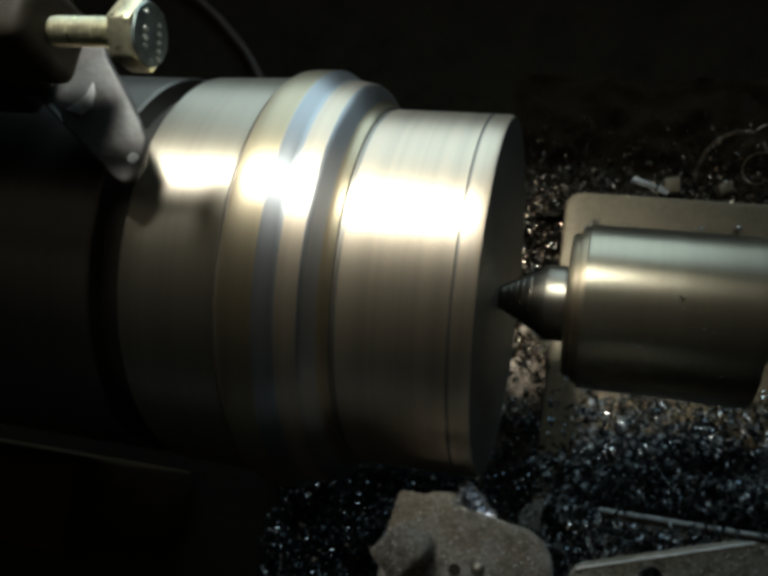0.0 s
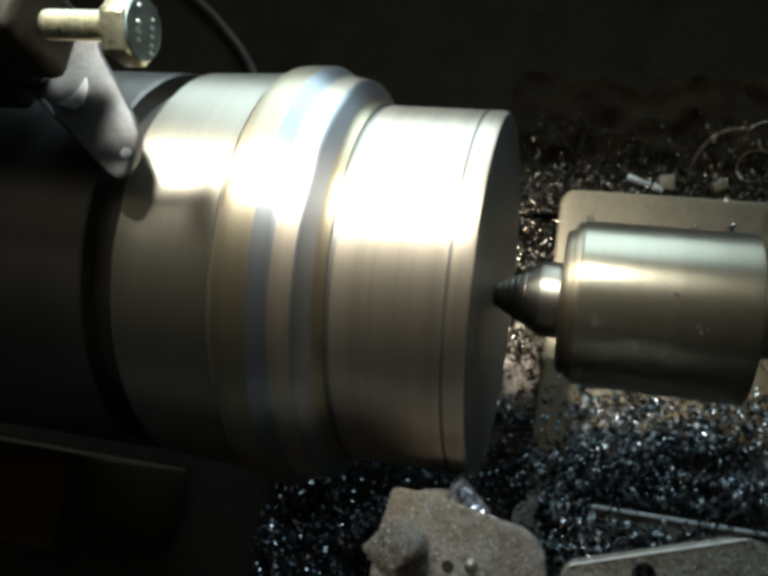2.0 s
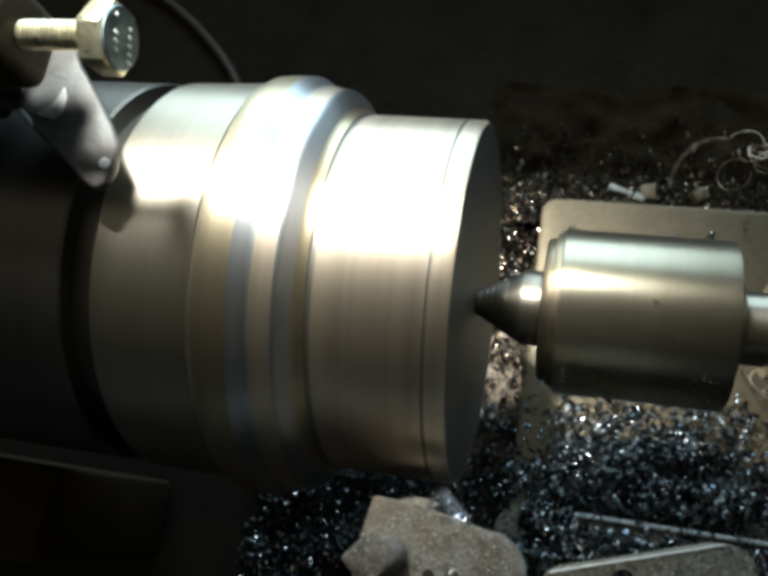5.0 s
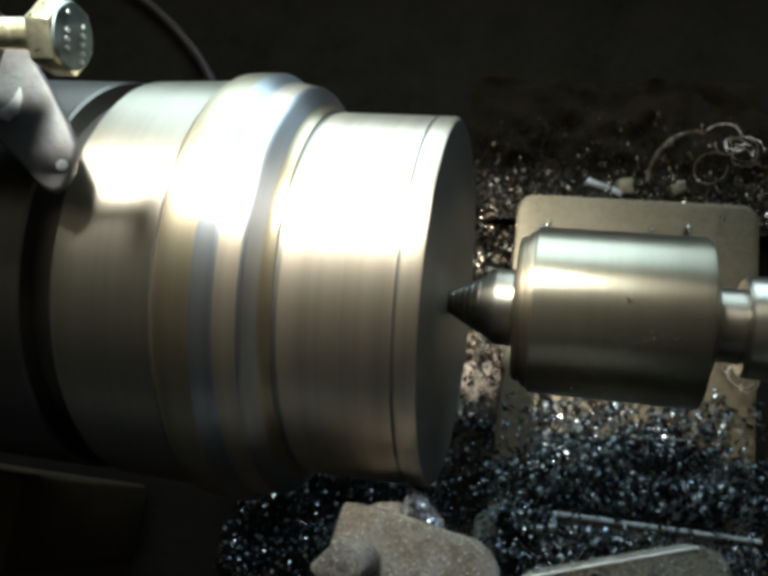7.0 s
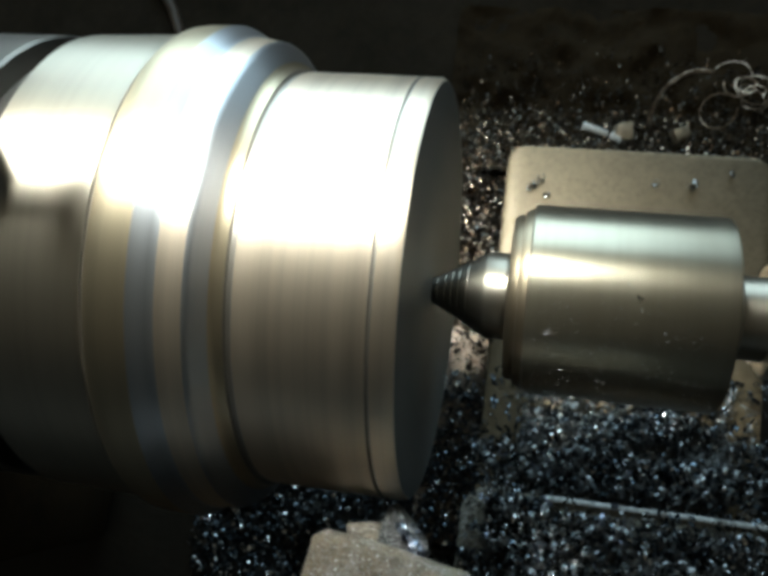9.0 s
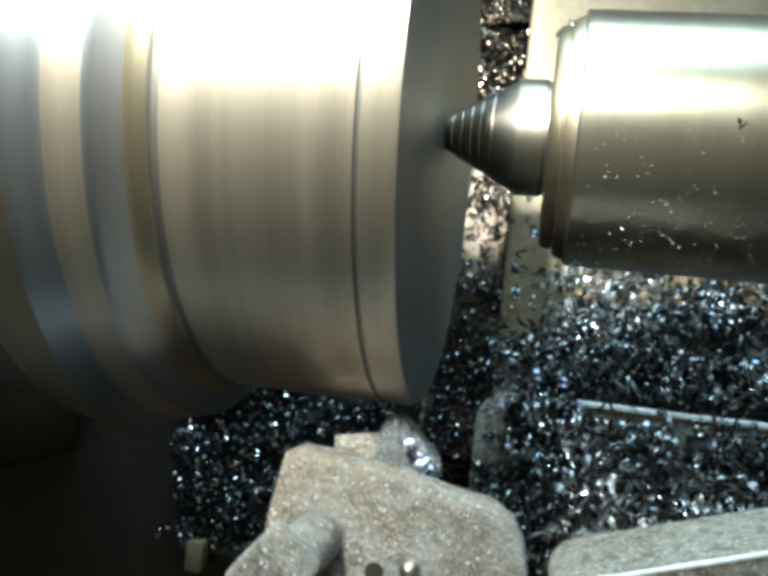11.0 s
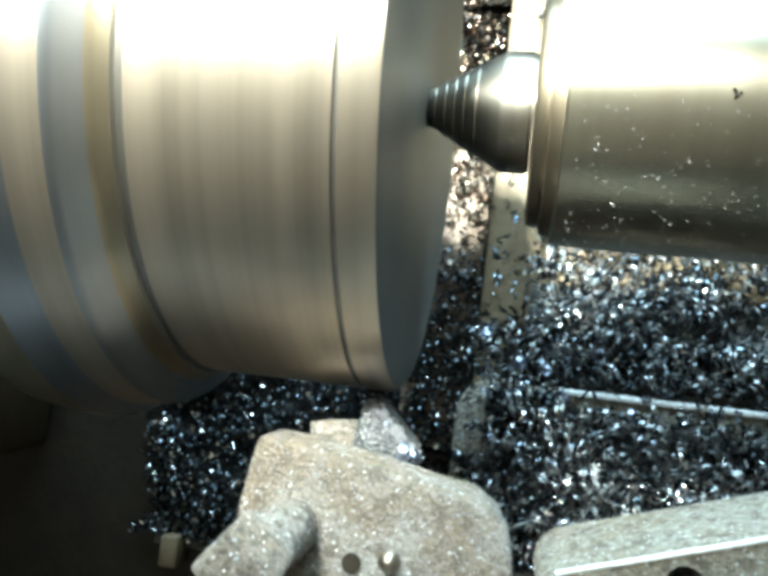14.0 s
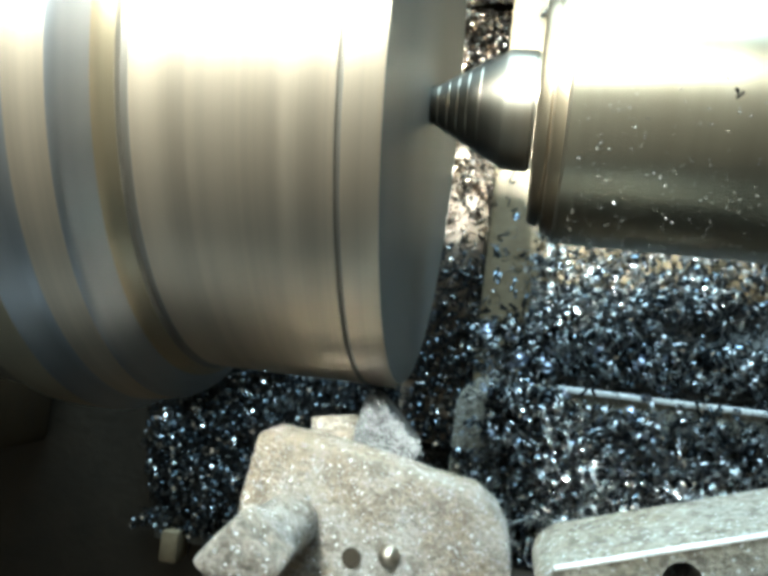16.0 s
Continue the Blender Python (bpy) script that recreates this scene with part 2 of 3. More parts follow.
def rounded(x0, x1, y0, y1, r, steps=6):
    pts = []
    for cx, cy, a0 in ((x1 - r, y1 - r, 0), (x0 + r, y1 - r, 90), (x0 + r, y0 + r, 180), (x1 - r, y0 + r, 270)):
        pts += [(cx + r * math.cos(radians(a0 + 90 * k / steps)), cy + r * math.sin(radians(a0 + 90 * k / steps))) for k in range(steps + 1)]
    return pts


def rod(a, b, r, segs=24, r2=None):
    """A round bar between two places."""
    bm = bmesh.new()
    a, b = Vector(a), Vector(b)
    m = Matrix.Translation((a + b) / 2) @ (b - a).to_track_quat("Z", "Y").to_matrix().to_4x4()
    bmesh.ops.create_cone(bm, cap_ends=True, segments=segs, radius1=r / 1000, radius2=(r if r2 is None else r2) / 1000, depth=(b - a).length, matrix=m)
    return bm


def tube(points, r, segs=10):
    """A round cord along points."""
    bm = bmesh.new()
    pts = [Vector(p) for p in points]
    rings = []
    for k, p in enumerate(pts):
        d = (pts[min(k + 1, len(pts) - 1)] - pts[max(k - 1, 0)]).normalized()
        u = d.orthogonal().normalized() if k == 0 else (u - d * u.dot(d)).normalized()
        w = d.cross(u)
        rings.append([bm.verts.new(p + (u * math.cos(a) + w * math.sin(a)) * r / 1000) for a in (2 * math.pi * j / segs for j in range(segs))])
    for p, q in zip(rings, rings[1:]):
        for j in range(segs):
            bm.faces.new((p[j], p[(j + 1) % segs], q[(j + 1) % segs], q[j]))
    bm.faces.new(rings[0][::-1])
    bm.faces.new(rings[-1])
    return bm


# ---- the room ----
def wall_box(name, label, x0, x1, y0, y1, z0, z1, material, category):
    bm = bmesh.new()
    bmesh.ops.create_cube(bm, size=1)
    for v in bm.verts:
        v.co = Vector((x0 + (x1 - x0) * (v.co.x + 0.5), y0 + (y1 - y0) * (v.co.y + 0.5), z0 + (z1 - z0) * (v.co.z + 0.5)))
    return thing(name, label, category, kind="structure", bm=bm, material=material)


wall_box("floor", "oil-stained grey concrete workshop floor", -2.6, 2.6, -2.6, 2.2, -0.1, 0, CONCRETE, "floor")
wall_box("ceiling", "plain cream painted workshop ceiling", -2.6, 2.6, -2.6, 2.2, 3.0, 3.1, CREAM, "ceiling")
wall_box("wall_west", "dull painted workshop side wall", -2.6, -2.4, -2.4, 2.0, 0, 3.0, PLASTER, "wall")
wall_box("wall_east", "dull painted workshop side wall", 2.4, 2.6, -2.4, 2.0, 0, 3.0, PLASTER, "wall")
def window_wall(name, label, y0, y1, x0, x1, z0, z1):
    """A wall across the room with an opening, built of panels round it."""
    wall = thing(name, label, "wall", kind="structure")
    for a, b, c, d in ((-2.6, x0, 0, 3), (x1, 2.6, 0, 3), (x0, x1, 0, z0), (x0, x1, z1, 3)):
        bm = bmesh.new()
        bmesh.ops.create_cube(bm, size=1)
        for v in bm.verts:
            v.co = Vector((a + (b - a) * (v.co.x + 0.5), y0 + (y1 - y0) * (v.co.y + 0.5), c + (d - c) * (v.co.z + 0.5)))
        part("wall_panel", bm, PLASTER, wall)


# The south slot only makes room for the added front strip light.
window_wall("wall_south", "dull painted workshop wall with a slot for the added strip light", -2.6, -2.4, -0.5, 0.9, 1.49, 1.63)
window_wall("wall_north", "dull painted workshop wall with a window behind the lathe", 2.0, 2.2, -1.3, 0.9, 0.6, 2.3)

# ---- the machine lamp ----
lamp = thing("machine_lamp", "grey metal machine lamp on a bent arm", "lamp", look(LAMP_AT, LAMP_TO))
shade = revolve([(-4, 84), (-4, 82), (60, 50), (90, 26), (130, 24), (130, 26), (92, 29), (62, 53), (-4, 84)], 40, False)
bmesh.ops.rotate(shade, verts=shade.verts, cent=(0, 0, 0), matrix=Matrix.Rotation(radians(-90), 3, "Y"))
part("shade", shade, GREEN, lamp)
stem = part("arm", tube([LAMP_AT + (LAMP_AT - LAMP_TO).normalized() * 0.12, LAMP_AT + Vector((-0.12, 0.16, 0.06)), Vector((-0.42, 0.62, AXIS - 0.1)), Vector((-0.42, 0.62, AXIS - 0.7))], 9), GREEN, lamp)
stem.matrix_parent_inverse = lamp.matrix_world.inverted()

# ---- the lathe's bed and pan ----
pan = thing("chip_pan", "dark oily sheet-metal chip pan behind the lathe bed", "chip pan")
part("tray", box(-700, 900, 100, 560, -300, -262, 4), PAN, pan)
part("rim", box(-700, -690, 102, 558, -261.5, -235, 2), PAN, pan)
part("rim", box(890, 900, 102, 558, -261.5, -235, 2), PAN, pan)
# Unseen sheet, its height set to keep window light off pan and back chips.
thing("shading_guard", "unseen dark sheet-metal guard that shades the chip pan", "splash guard", bm=box(-700, 900, 562, 570, -300, -85, 2), material=PAN)
bed = thing("lathe_bed", "black oily cast-iron lathe bed under the carriage", "lathe bed")
part("bed_casting", box(-700, 900, -300, 98, -420, -206, 4), BLACK_IRON, bed)
for y0, y1 in ((-300, -212), (-206, 96)):
    part("bed_way", box(-700, 900, y0, y1, -205.5, -192, 3), BLACK_IRON, bed, "dark oily flat bed way")
stand = thing("lathe_stand", "green painted cast lathe stand on the floor", "stand", bm=box(-650, 850, -260, 520, -1100, -424, 10), material=GREEN)

carriage = []  # what travels with the feed

slide = thing("cross_slide", "worn beige-grey steel cross slide strewn with swarf", "cross slide")
part("slide_plate", prism(rounded(61, 187, -330, 101, 9), -163, -137, 1.6), SLIDE, slide)
part("slide_foot", box(75, 175, -320, 85, -190, -164, 2), BLACK_IRON, slide, "black oily iron foot")
carriage.append(slide)

wing = thing("saddle_wing", "pale worn steel saddle wing strewn with swarf", "saddle", bm=prism(rounded(28, 58.5, -104, 40, 5), -190.5, -171, 1.2), material=WING)
carriage.append(wing)

rest = thing("compound_rest", "grey steel compound rest base buried in swarf", "compound rest")
part("base_plate", prism(rounded(57, 186, -300, -69, 12), -136.5, -110, 1.5), BAR, rest)
# Near-white strip paints the window's glint along the plate's edge.
part("edge_strip", box(93, 184, -70.4, -68.4, -113, -108.6, 0.4), EDGE, rest, "steel edge with its window glint painted near-white")
part("upper_slide", prism(rounded(30, 125, -300, -134, 8), -109.5, -30, 2), BLACK_IRON, rest, "dark oily iron upper slide")
carriage.append(rest)

# ---- the work between the centres ----
TAIL = [(-330, 76), (-90, 76.3), (-78, 76.4), (-77, 75.6), (-76.6, 69), (-66, 69), (-65.6, 75.8)]
BODY = [(-65.6, 75.8), (-64.4, 76.8), (-30.9, 77.8)]
COLLAR = [(-29.6, 78.4), (-28.7, 79.7), (-27.5, 80.4), (-24, 80.8), (-16.4, 80.95)]
NECK_END = (4.0, 68.3)
FILLETS = [[(-16.4, 80.95), (-15.7, 80.6), (-12.3, 78.2), (-11.5, 77.8), (-10.4, 77.6)], [(-3.6, 76.4), (-2.7, 75.9), (-2.1, 75.1), (0.7, 70.4)]]
NECK_BAND = [(-10.4, 77.6), (-3.6, 76.4)]
NECK_LAND = [(0.7, 70.4), (1.4, 69.5), (2.2, 69.1), (3.2, 68.6), NECK_END]
GROOVES = [[(-30.9, 77.8), (-30.6, 77.0), (-29.9, 77.0), (-29.6, 78.4)], [NECK_END, (4.4, 67.2), (5.6, 67.1), (6.0, 67.6)], [(41.55, 67.5), (41.85, 66.8), (42.35, 66.8), (42.65, 67.5)]]
JOURNAL = [(6.0, 67.6), (24, 67.55), (41.55, 67.5)]
END_BAND = [(42.65, 67.5), (47.6, 67.5), (49.1, 66.4)]
FACE = [(49.1, 66.4), (49.25, 60), (48.9, 44), (49.05, 43), (48.7, 20), (48.7, 4.5), (44.0, 1.6), (40, 1.5), (40, 0)]
work = thing("workpiece", "bright turned steel shaft with a collar, spinning between the centres", "workpiece", pose(0, 0, AXIS))
# The end and its groove share one steel, darker than the body.
part("chucked_end", revolve(TAIL, 160, False), DARK_STEEL, work, "dark steel end with a groove")
part("turned_body", revolve(BODY, 160, False), DIM_STEEL, work)
part("collar", revolve(COLLAR, 160, False), GOLD_STEEL, work, "straw-tinted turned collar")
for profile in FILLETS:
    part("fillet", revolve(profile, 160, False), WINDOW_TINT_STEEL, work, "steep turned fillet, bluish from a painted window reflection")
part("neck_band", revolve(NECK_BAND, 160, False), STEEL, work)
part("neck_land", revolve(NECK_LAND, 160, False), GOLD_STEEL, work, "narrow straw-tinted land")
part("journal", revolve(JOURNAL, 160, False), STEEL, work)
part("end_band", revolve(END_BAND, 160, False), STEEL, work)
for profile in GROOVES:
    part("groove", revolve(profile, 160, False), GROOVE_SHADE, work, "narrow groove with its inner shade in the steel's colour")
part("end_face", revolve(FACE, 160, False), FACE_STEEL, work, "faced end with a centre hole, its shade put into the grey")

# ---- the live centre and tailstock quill ----
centre = thing("live_centre", "ground steel live centre with oil specks in the tailstock", "live centre", pose(0, 0, AXIS))
part("front_ring", revolve([(73.2, 14.4), (73.4, 25.2), (74.0, 26.0), (75.9, 26.6), (76.1, 26.0), (76.5, 26.0), (76.7, 27.6), (78.9, 28.7), (79.2, 28.7)], 96, False), RING_STEEL, centre, "dark oily stepped front ring")
part("housing", revolve([(79.2, 20), (79.2, 29.4), (79.7, 30), (136.2, 30), (136.9, 29.5), (138.2, 24), (140, 18), (141.5, 12.9)], 128), HOUSING_STEEL, centre)
part("neck", revolve([(141, 12.9), (149.5, 12.9)], 64), CONE_STEEL, centre, "polished steel neck")
CONE = [(44.6, 1.0), (48.0, 3.6)]
for x, r0 in ((50.6, 5.05), (53.0, 6.5), (55.3, 7.7), (57.6, 9.0), (60.4, 10.5)):
    CONE += [(x - 0.25, r0), (x - 0.1, r0 - 0.05), (x + 0.15, r0 + 0.02), (x + 0.3, r0 + 0.13)]
CONE += [(65.4, 13.35), (66.2, 13.96), (72.2, 13.96), (72.5, 13.4), (73.1, 13.4)]
point = part("rotating_point", revolve(CONE, 96), CONE_STEEL, centre, "dark steel conical point with turned rings")
thing("tailstock_quill", "bright steel tailstock quill holding the live centre", "quill", pose(0, 0, AXIS), bm=revolve([(149.4, 13.4), (149.6, 16.6), (150.6, 17.6), (420, 17.6)], 96), material=GROUND_STEEL)
tail = thing("tailstock", "green painted cast tailstock body on the bed", "tailstock")
part("barrel", revolve([(300, 18), (300, 44), (306, 48), (520, 48)], 64), GREEN, tail).matrix_world = pose(0, 0, AXIS)
part("pedestal", prism(rounded(310, 510, -60, 60, 12), -191, -20, 3), GREEN, tail)

# ---- clamp and bolt over the left end of the work ----
clamp = thing("steady_finger", "grey cast steady rest finger bearing on the work", "steady rest")
FINGER = [(-58.5, 0.1), (-55.5, 2), (-53.9, 7.2), (-54.6, 15.4), (-59.5, 22.6), (-67.4, 32.5), (-76.7, 43.6), (-80, 52), (-97, 52),
          (-91, 43.2), (-90, 35.2), (-99, 28), (-81.8, 15.9), (-62.4, 1.8)]
part("finger", prism(FINGER, 88.2, 92, 1.1, 3), CAST, clamp)
part("finger_pad", prism([(-70, 14), (-67.5, 18), (-72, 27), (-80, 36), (-92, 36), (-92, 27)], 73.5, 88.3, 1.0), BLACK_IRON, clamp, "black pad bearing on the work")
part("worn_patch", prism([(-86, 23.5), (-79, 21.5), (-76.2, 24), (-76.5, 30), (-78.2, 33.5), (-79.6, 29), (-81.5, 26.5)], 91.6, 92.5, 0.4), BARE, clamp, "bare worn metal patch")
part("worn_patch", prism([(-93.5, 24.6), (-88, 20.6), (-85.5, 18.8), (-87, 21.6), (-91, 25)], 91.6, 92.4, 0.3), BARE, clamp, "bare worn metal patch")
part("finger_tip", rod(at(-56.8, 8.2, 90), at(-56.8, 8.2, 92.8), 1.7, 16), EDGE, clamp, "bright worn finger tip")
part("boss", box(-112, -91, 26, 50, 91.5, 138, 5, 3), BLACK_IRON, clamp, "black oily iron boss")
part("lug", box(-112, -67, 20, 43, 112, 140, 4, 3), BLACK_IRON, clamp, "black oily iron lug")
part("arm", box(-260, -104, 26, 150, 78, 142, 5), BLACK_IRON, clamp, "black oily iron arm")

bolt = thing("hex_bolt", "zinc-plated hexagon bolt with raised head marks", "bolt")


def hexagon(x0, x1, flats, y, z, turn):
    bm = bmesh.new()
    bmesh.ops.create_cone(bm, cap_ends=True, segments=6, radius1=flats / 1732 , radius2=flats / 1732, depth=(x1 - x0) / 1000,
                          matrix=Matrix.Translation(at((x0 + x1) / 2, y, z)) @ pose(0, 0, 0, 0, 90, 0) @ pose(0, 0, 0, 0, 0, turn))
    return bm


head = part("head", bevelled(hexagon(-44.2, -37.0, 17.4, 29, 127, 36), 0.7, 2), ZINC, bolt)
part("head_face", rod(at(-37.1, 29, 127), at(-36.4, 29, 127), 8.6, 48, 8.2), HEAD, head, "pale blue-grey chamfered head face")
thread = [(-82, 3.8)]
x = -80.0
while x < -47:
    thread += [(x, 3.5), (x + 0.75, 4.1)]
    x += 1.5
shank = part("threaded_shank", revolve(thread + [(-46, 3.7), (-43.9, 3.7)], 32), ZINC, bolt, "yellow zinc threaded shank")
shank.matrix_world = Matrix.Translation((0, 0.030, AXIS + 0.1265))
rng = random.Random(5)
for dz in (3.4, -3.4):
    for k in range(5):
        if (k, dz) != (3, 3.4):
            w = rng.uniform(0.5, 0.85)
            part("mark", box(-36.6, -35.8, 29 - 4.7 + 2.1 * k, 29 - 3.9 + 2.1 * k, 127 + dz + 0.75 * (k - 2) - w, 127 + dz + 0.75 * (k - 2) + w * rng.uniform(0.4, 1)), MARK, head)

# ---- tool post ----
post = thing("tool_post", "dust-covered grey iron tool post beside the work", "tool post")
part("holder", prism([(29.8, -75.4), (39, -76.0), (54.4, -78.4), (63.5, -80.2), (70.5, -81.2), (74.8, -83.8), (77.6, -88), (79, -94), (79, -150), (24, -150), (27.5, -88)], 27, 41, 1.4, 3), DUSTY, post)
part("block", box(33, 76, -155, -98, -29.4, 26.8, 2), BLACK_IRON, post, "dark oily iron block")
screw = part("clamp_screw", bevelled(rod(at(37.9, -91.4, 40), at(36.9, -92.2, 59), 5.5, 32), 0.6), DUSTY, post, "dust-covered round screw shank")
sq = bmesh.new()
bmesh.ops.create_cube(sq, size=1, matrix=Matrix.Translation(at(36.4, -92.4, 61.5)) @ pose(0, 0, 0, 6, -8, 49) @ Matrix.Diagonal((0.0112, 0.0112, 0.009, 1)))
part("screw_head", bevelled(sq, 1.3, 3), DUSTY, screw, "dust-covered square screw head")
dome = revolve([(0, 2.1), (1.4, 2.0), (2.3, 1.5), (2.8, 0.7), (2.9, 0)], 24)
cap = part("socket_screw", dome, CONE_STEEL, post, "bright oily domed screw end")
cap.matrix_world = Matrix.Translation(at(57.0, -94.6, 40.6)) @ pose(0, 0, 0, 0, -90, 0)
part("second_screw", rod(at(50.2, -96, 40.5), at(50.2, -96, 41.6), 1.8, 16), BLACK_IRON, post, "dark sunken screw end")
tool = part("cutting_tool", prism([(45, -68.4), (46.8, -68.5), (51.5, -73), (56.6, -78), (57.5, -92), (42.5, -92), (43.2, -76)], 2, 15, 1.0), CAST, post, "dark steel cutting tool strewn with filings")
part("tool_shank", rod(at(38, -75, 9), at(42, -96, 12), 6, 28), DUSTY, post, "dusty round tool shank")
carriage.append(post)

bar = thing("clamp_bar", "flat dusty steel bar with a hole and rounded end", "bar")
c18, s18 = math.cos(radians(18)), math.sin(radians(18))


def slant(u, v):
    """From along the bar and across it to x, y."""
    return 87 + u * c18 - v * s18, -87.8 + u * s18 + v * c18


plate = bmesh.new()
ring = [slant(u, v) for u, v in rounded(-6, 51, -44, 0, 6.5)]
hole = [(104.7 + 3.2 * math.cos(a), -87.5 + 3.2 * math.sin(a)) for a in (2 * math.pi * k / 24 for k in range(24))]
levels = []
for z in (25, 55):
    outer = [plate.verts.new(at(x, y, z)) for x, y in ring]
    inner = [plate.verts.new(at(x, y, z)) for x, y in hole]
    edges = [plate.edges.new((r[k], r[(k + 1) % len(r)])) for r in (outer, inner) for k in range(len(r))]
    bmesh.ops.triangle_fill(plate, edges=edges, use_beauty=True)
    levels.append((outer, inner))
for low, top in zip(*levels):
    for k in range(len(low)):
        n = (k + 1) % len(low)
        plate.faces.new((low[k], low[n], top[n], top[k]))
part("plate", plate, BAR, bar)
# The glint on the bar's edge, painted as a near-white strip.
part("bright_rim", prism([slant(u, v) for u, v in ((-2, -0.5), (45, -0.5), (45, 0.25), (-2, 0.25))], 54.2, 55.3, 0.2), EDGE, bar, "bar edge with its glint painted near-white")
part("bar_post", box(92, 120, -150, -122, -109.6, 24.8, 2), BLACK_IRON, bar, "dark oily iron support")
carriage.append(bar)

# ---- on the bed by the headstock ----
thing("guard_block", "brown oily cast guard block on the bed", "guard", bm=box(-300, -151, -132, -86, -190, -62, 4), material=BROWN)
thing("stop_bracket", "small pale steel stop bracket on the bed", "bracket", bm=box(-81, -72, -178, -163, -193, -178, 1.5), material=SLIDE)

# ---- cable behind the work ----
thing("cable", "grey-brown cable hanging behind the work", "cable",
      bm=tube([at(x, y, -257.7) for x, y in ((-345, 340), (-320, 330), (-292, 315), (-271, 301), (-252, 286), (-237, 272), (-223, 258), (-213, 246), (-205, 235), (-193, 210), (-186, 175))], 4.2), material=RUBBER)


# ---- swarf ----
def curls(spots, seed, thin=1.0, material=None, n=12, turns=(3.2, 8.5)):
    """Many curled chips in one mesh: strips bent round and drawn out a little. spots: place and size."""
    r = np.random.RandomState(seed)
    verts, faces = [], []
    for p, size in spots:
        turn = r.uniform(*turns)
        pitch = r.uniform(-0.9, 0.9) * size
        wide = min(size * r.uniform(0.3, 0.7), 0.0012 * r.uniform(0.4, 1.1)) * thin
        q = Euler(r.uniform(0, 6.28, 3)).to_matrix()
        base = len(verts)
        for k in range(n):
            a = turn * k / (n - 1)
            rad = size * (0.62 + 0.38 * k / n)
            for s in (-0.5, 0.5):
                v = q @ Vector((rad * math.cos(a), rad * math.sin(a), pitch * k / n + s * wide))
                verts.append((p[0] + v.x, p[1] + v.y, p[2] + v.z))
        for k in range(n - 1):
            b = base + 2 * k
            faces.append((b, b + 1, b + 3, b + 2))
    me = bpy.data.meshes.new("swarf")
    me.from_pydata(verts, [], faces)
    me.materials.append(material or SWARF)
    me.shade_smooth()
    return me


def scatter(n, seed, x0, x1, y0, y1, height, sizes=(0.8, 2.6), keep=None):
    r = np.random.RandomState(seed)
    out = []
    while len(out) < n:
        x, y = r.uniform(x0, x1), r.uniform(y0, y1)
        if keep and r.rand() > keep(x, y):
            continue
        z = height(x, y) + r.uniform(-1, 3)
        out.append((at(x, y, z), r.uniform(*sizes) ** 1.0 / 1000))
    return out


def bed_mound(x, y):
    return (-192 if x > 24 and -110 < y < 46 else -186) + 8 * noise.noise(Vector((x / 22, y / 22, 3.1)))


def back_mound(x, y):
    return max(-176 - (y - 100) * 1.1, -252 - (y - 180) * 0.08) + 8 * noise.noise(Vector((x / 18, y / 18, 7.7)))


def slide_mound(x, y):
    hill = 20 * max(0, min(1, (0 - y) / 50)) + 7 * noise.noise(Vector((x / 20, y / 20, 1.3)))
    if y < -69:
        return max(-108, -137 + hill)
    return -136 + max(0, hill)


def slide_cover(x, y):
    bare = noise.noise(Vector((x / 16, y / 16, 5.5)))
    if -75 < y < -64 and x > 92 or x < 69 and -96 < y < -66:
        return 0.12
    if y > -2:
        return 0.0 if x > 72 else 0.06
    if y > -46 and x < 73:
        return 0.08
    if y > -34 and (x < 80 or x > 172):
        return 0.13
    return 1.0 if bare > -0.1 and y < -22 or y < -48 else 0.35


def bed_cover(x, y):
    if x < -95 - 20 * noise.noise(Vector((y / 20, 0, 0))):
        return 0.0
    if x > 26 and -106 < y < 42:
        return 0.0
    return 1.0 if x > 18 or y < -50 else 0.08


def wing_cover(x, y):
    return 0.45 if -20 < y < 8 else 1.0


def mound(name, label, fn, x0, x1, y0, y1, step, drop, material):
    """The packed chips under the loose ones, with the shade of the gaps in their colour."""
    bm = bmesh.new()
    nx, ny = int((x1 - x0) / step), int((y1 - y0) / step)
    grid = [[bm.verts.new(at(x0 + i * step, y0 + j * step, fn(x0 + i * step, y0 + j * step) - drop + random.uniform(-1, 1))) for j in range(ny + 1)] for i in range(nx + 1)]
    for i in range(nx):
        for j in range(ny):
            bm.faces.new((grid[i][j], grid[i + 1][j], grid[i + 1][j + 1], grid[i][j + 1]))
    return thing(name, label, "swarf", kind="stuff", bm=bm, material=material)


def pile(name, label, spots, seed, material=None):
    return tagged(new(name, curls(spots, seed, 1.0, material)), label, "swarf", kind="stuff")


on_slide = pile("slide_swarf", "blue-black curled steel chips heaped on the cross slide",
                scatter(6200, 11, 59, 190, -135, 10, slide_mound, (1.1, 3.7), slide_cover)
                , 1)
ringlets = tagged(new("slide_ringlets", curls(scatter(1500, 12, 62, 186, -128, -8, lambda x, y: slide_mound(x, y) + 2, (1.8, 4.6), slide_cover), 4, 0.36, RINGLET, 22, (6.0, 14.0))),
                  "thin spring-like steel ringlets on the cross slide swarf", "swarf", kind="stuff")
carriage.append(ringlets)
carriage.append(on_slide)
pile("bed_swarf", "dark curled steel chips lying on the lathe bed",
     scatter(7000, 21, -110, 64, -165, -12, bed_mound, (1.0, 3.2), bed_cover), 2)
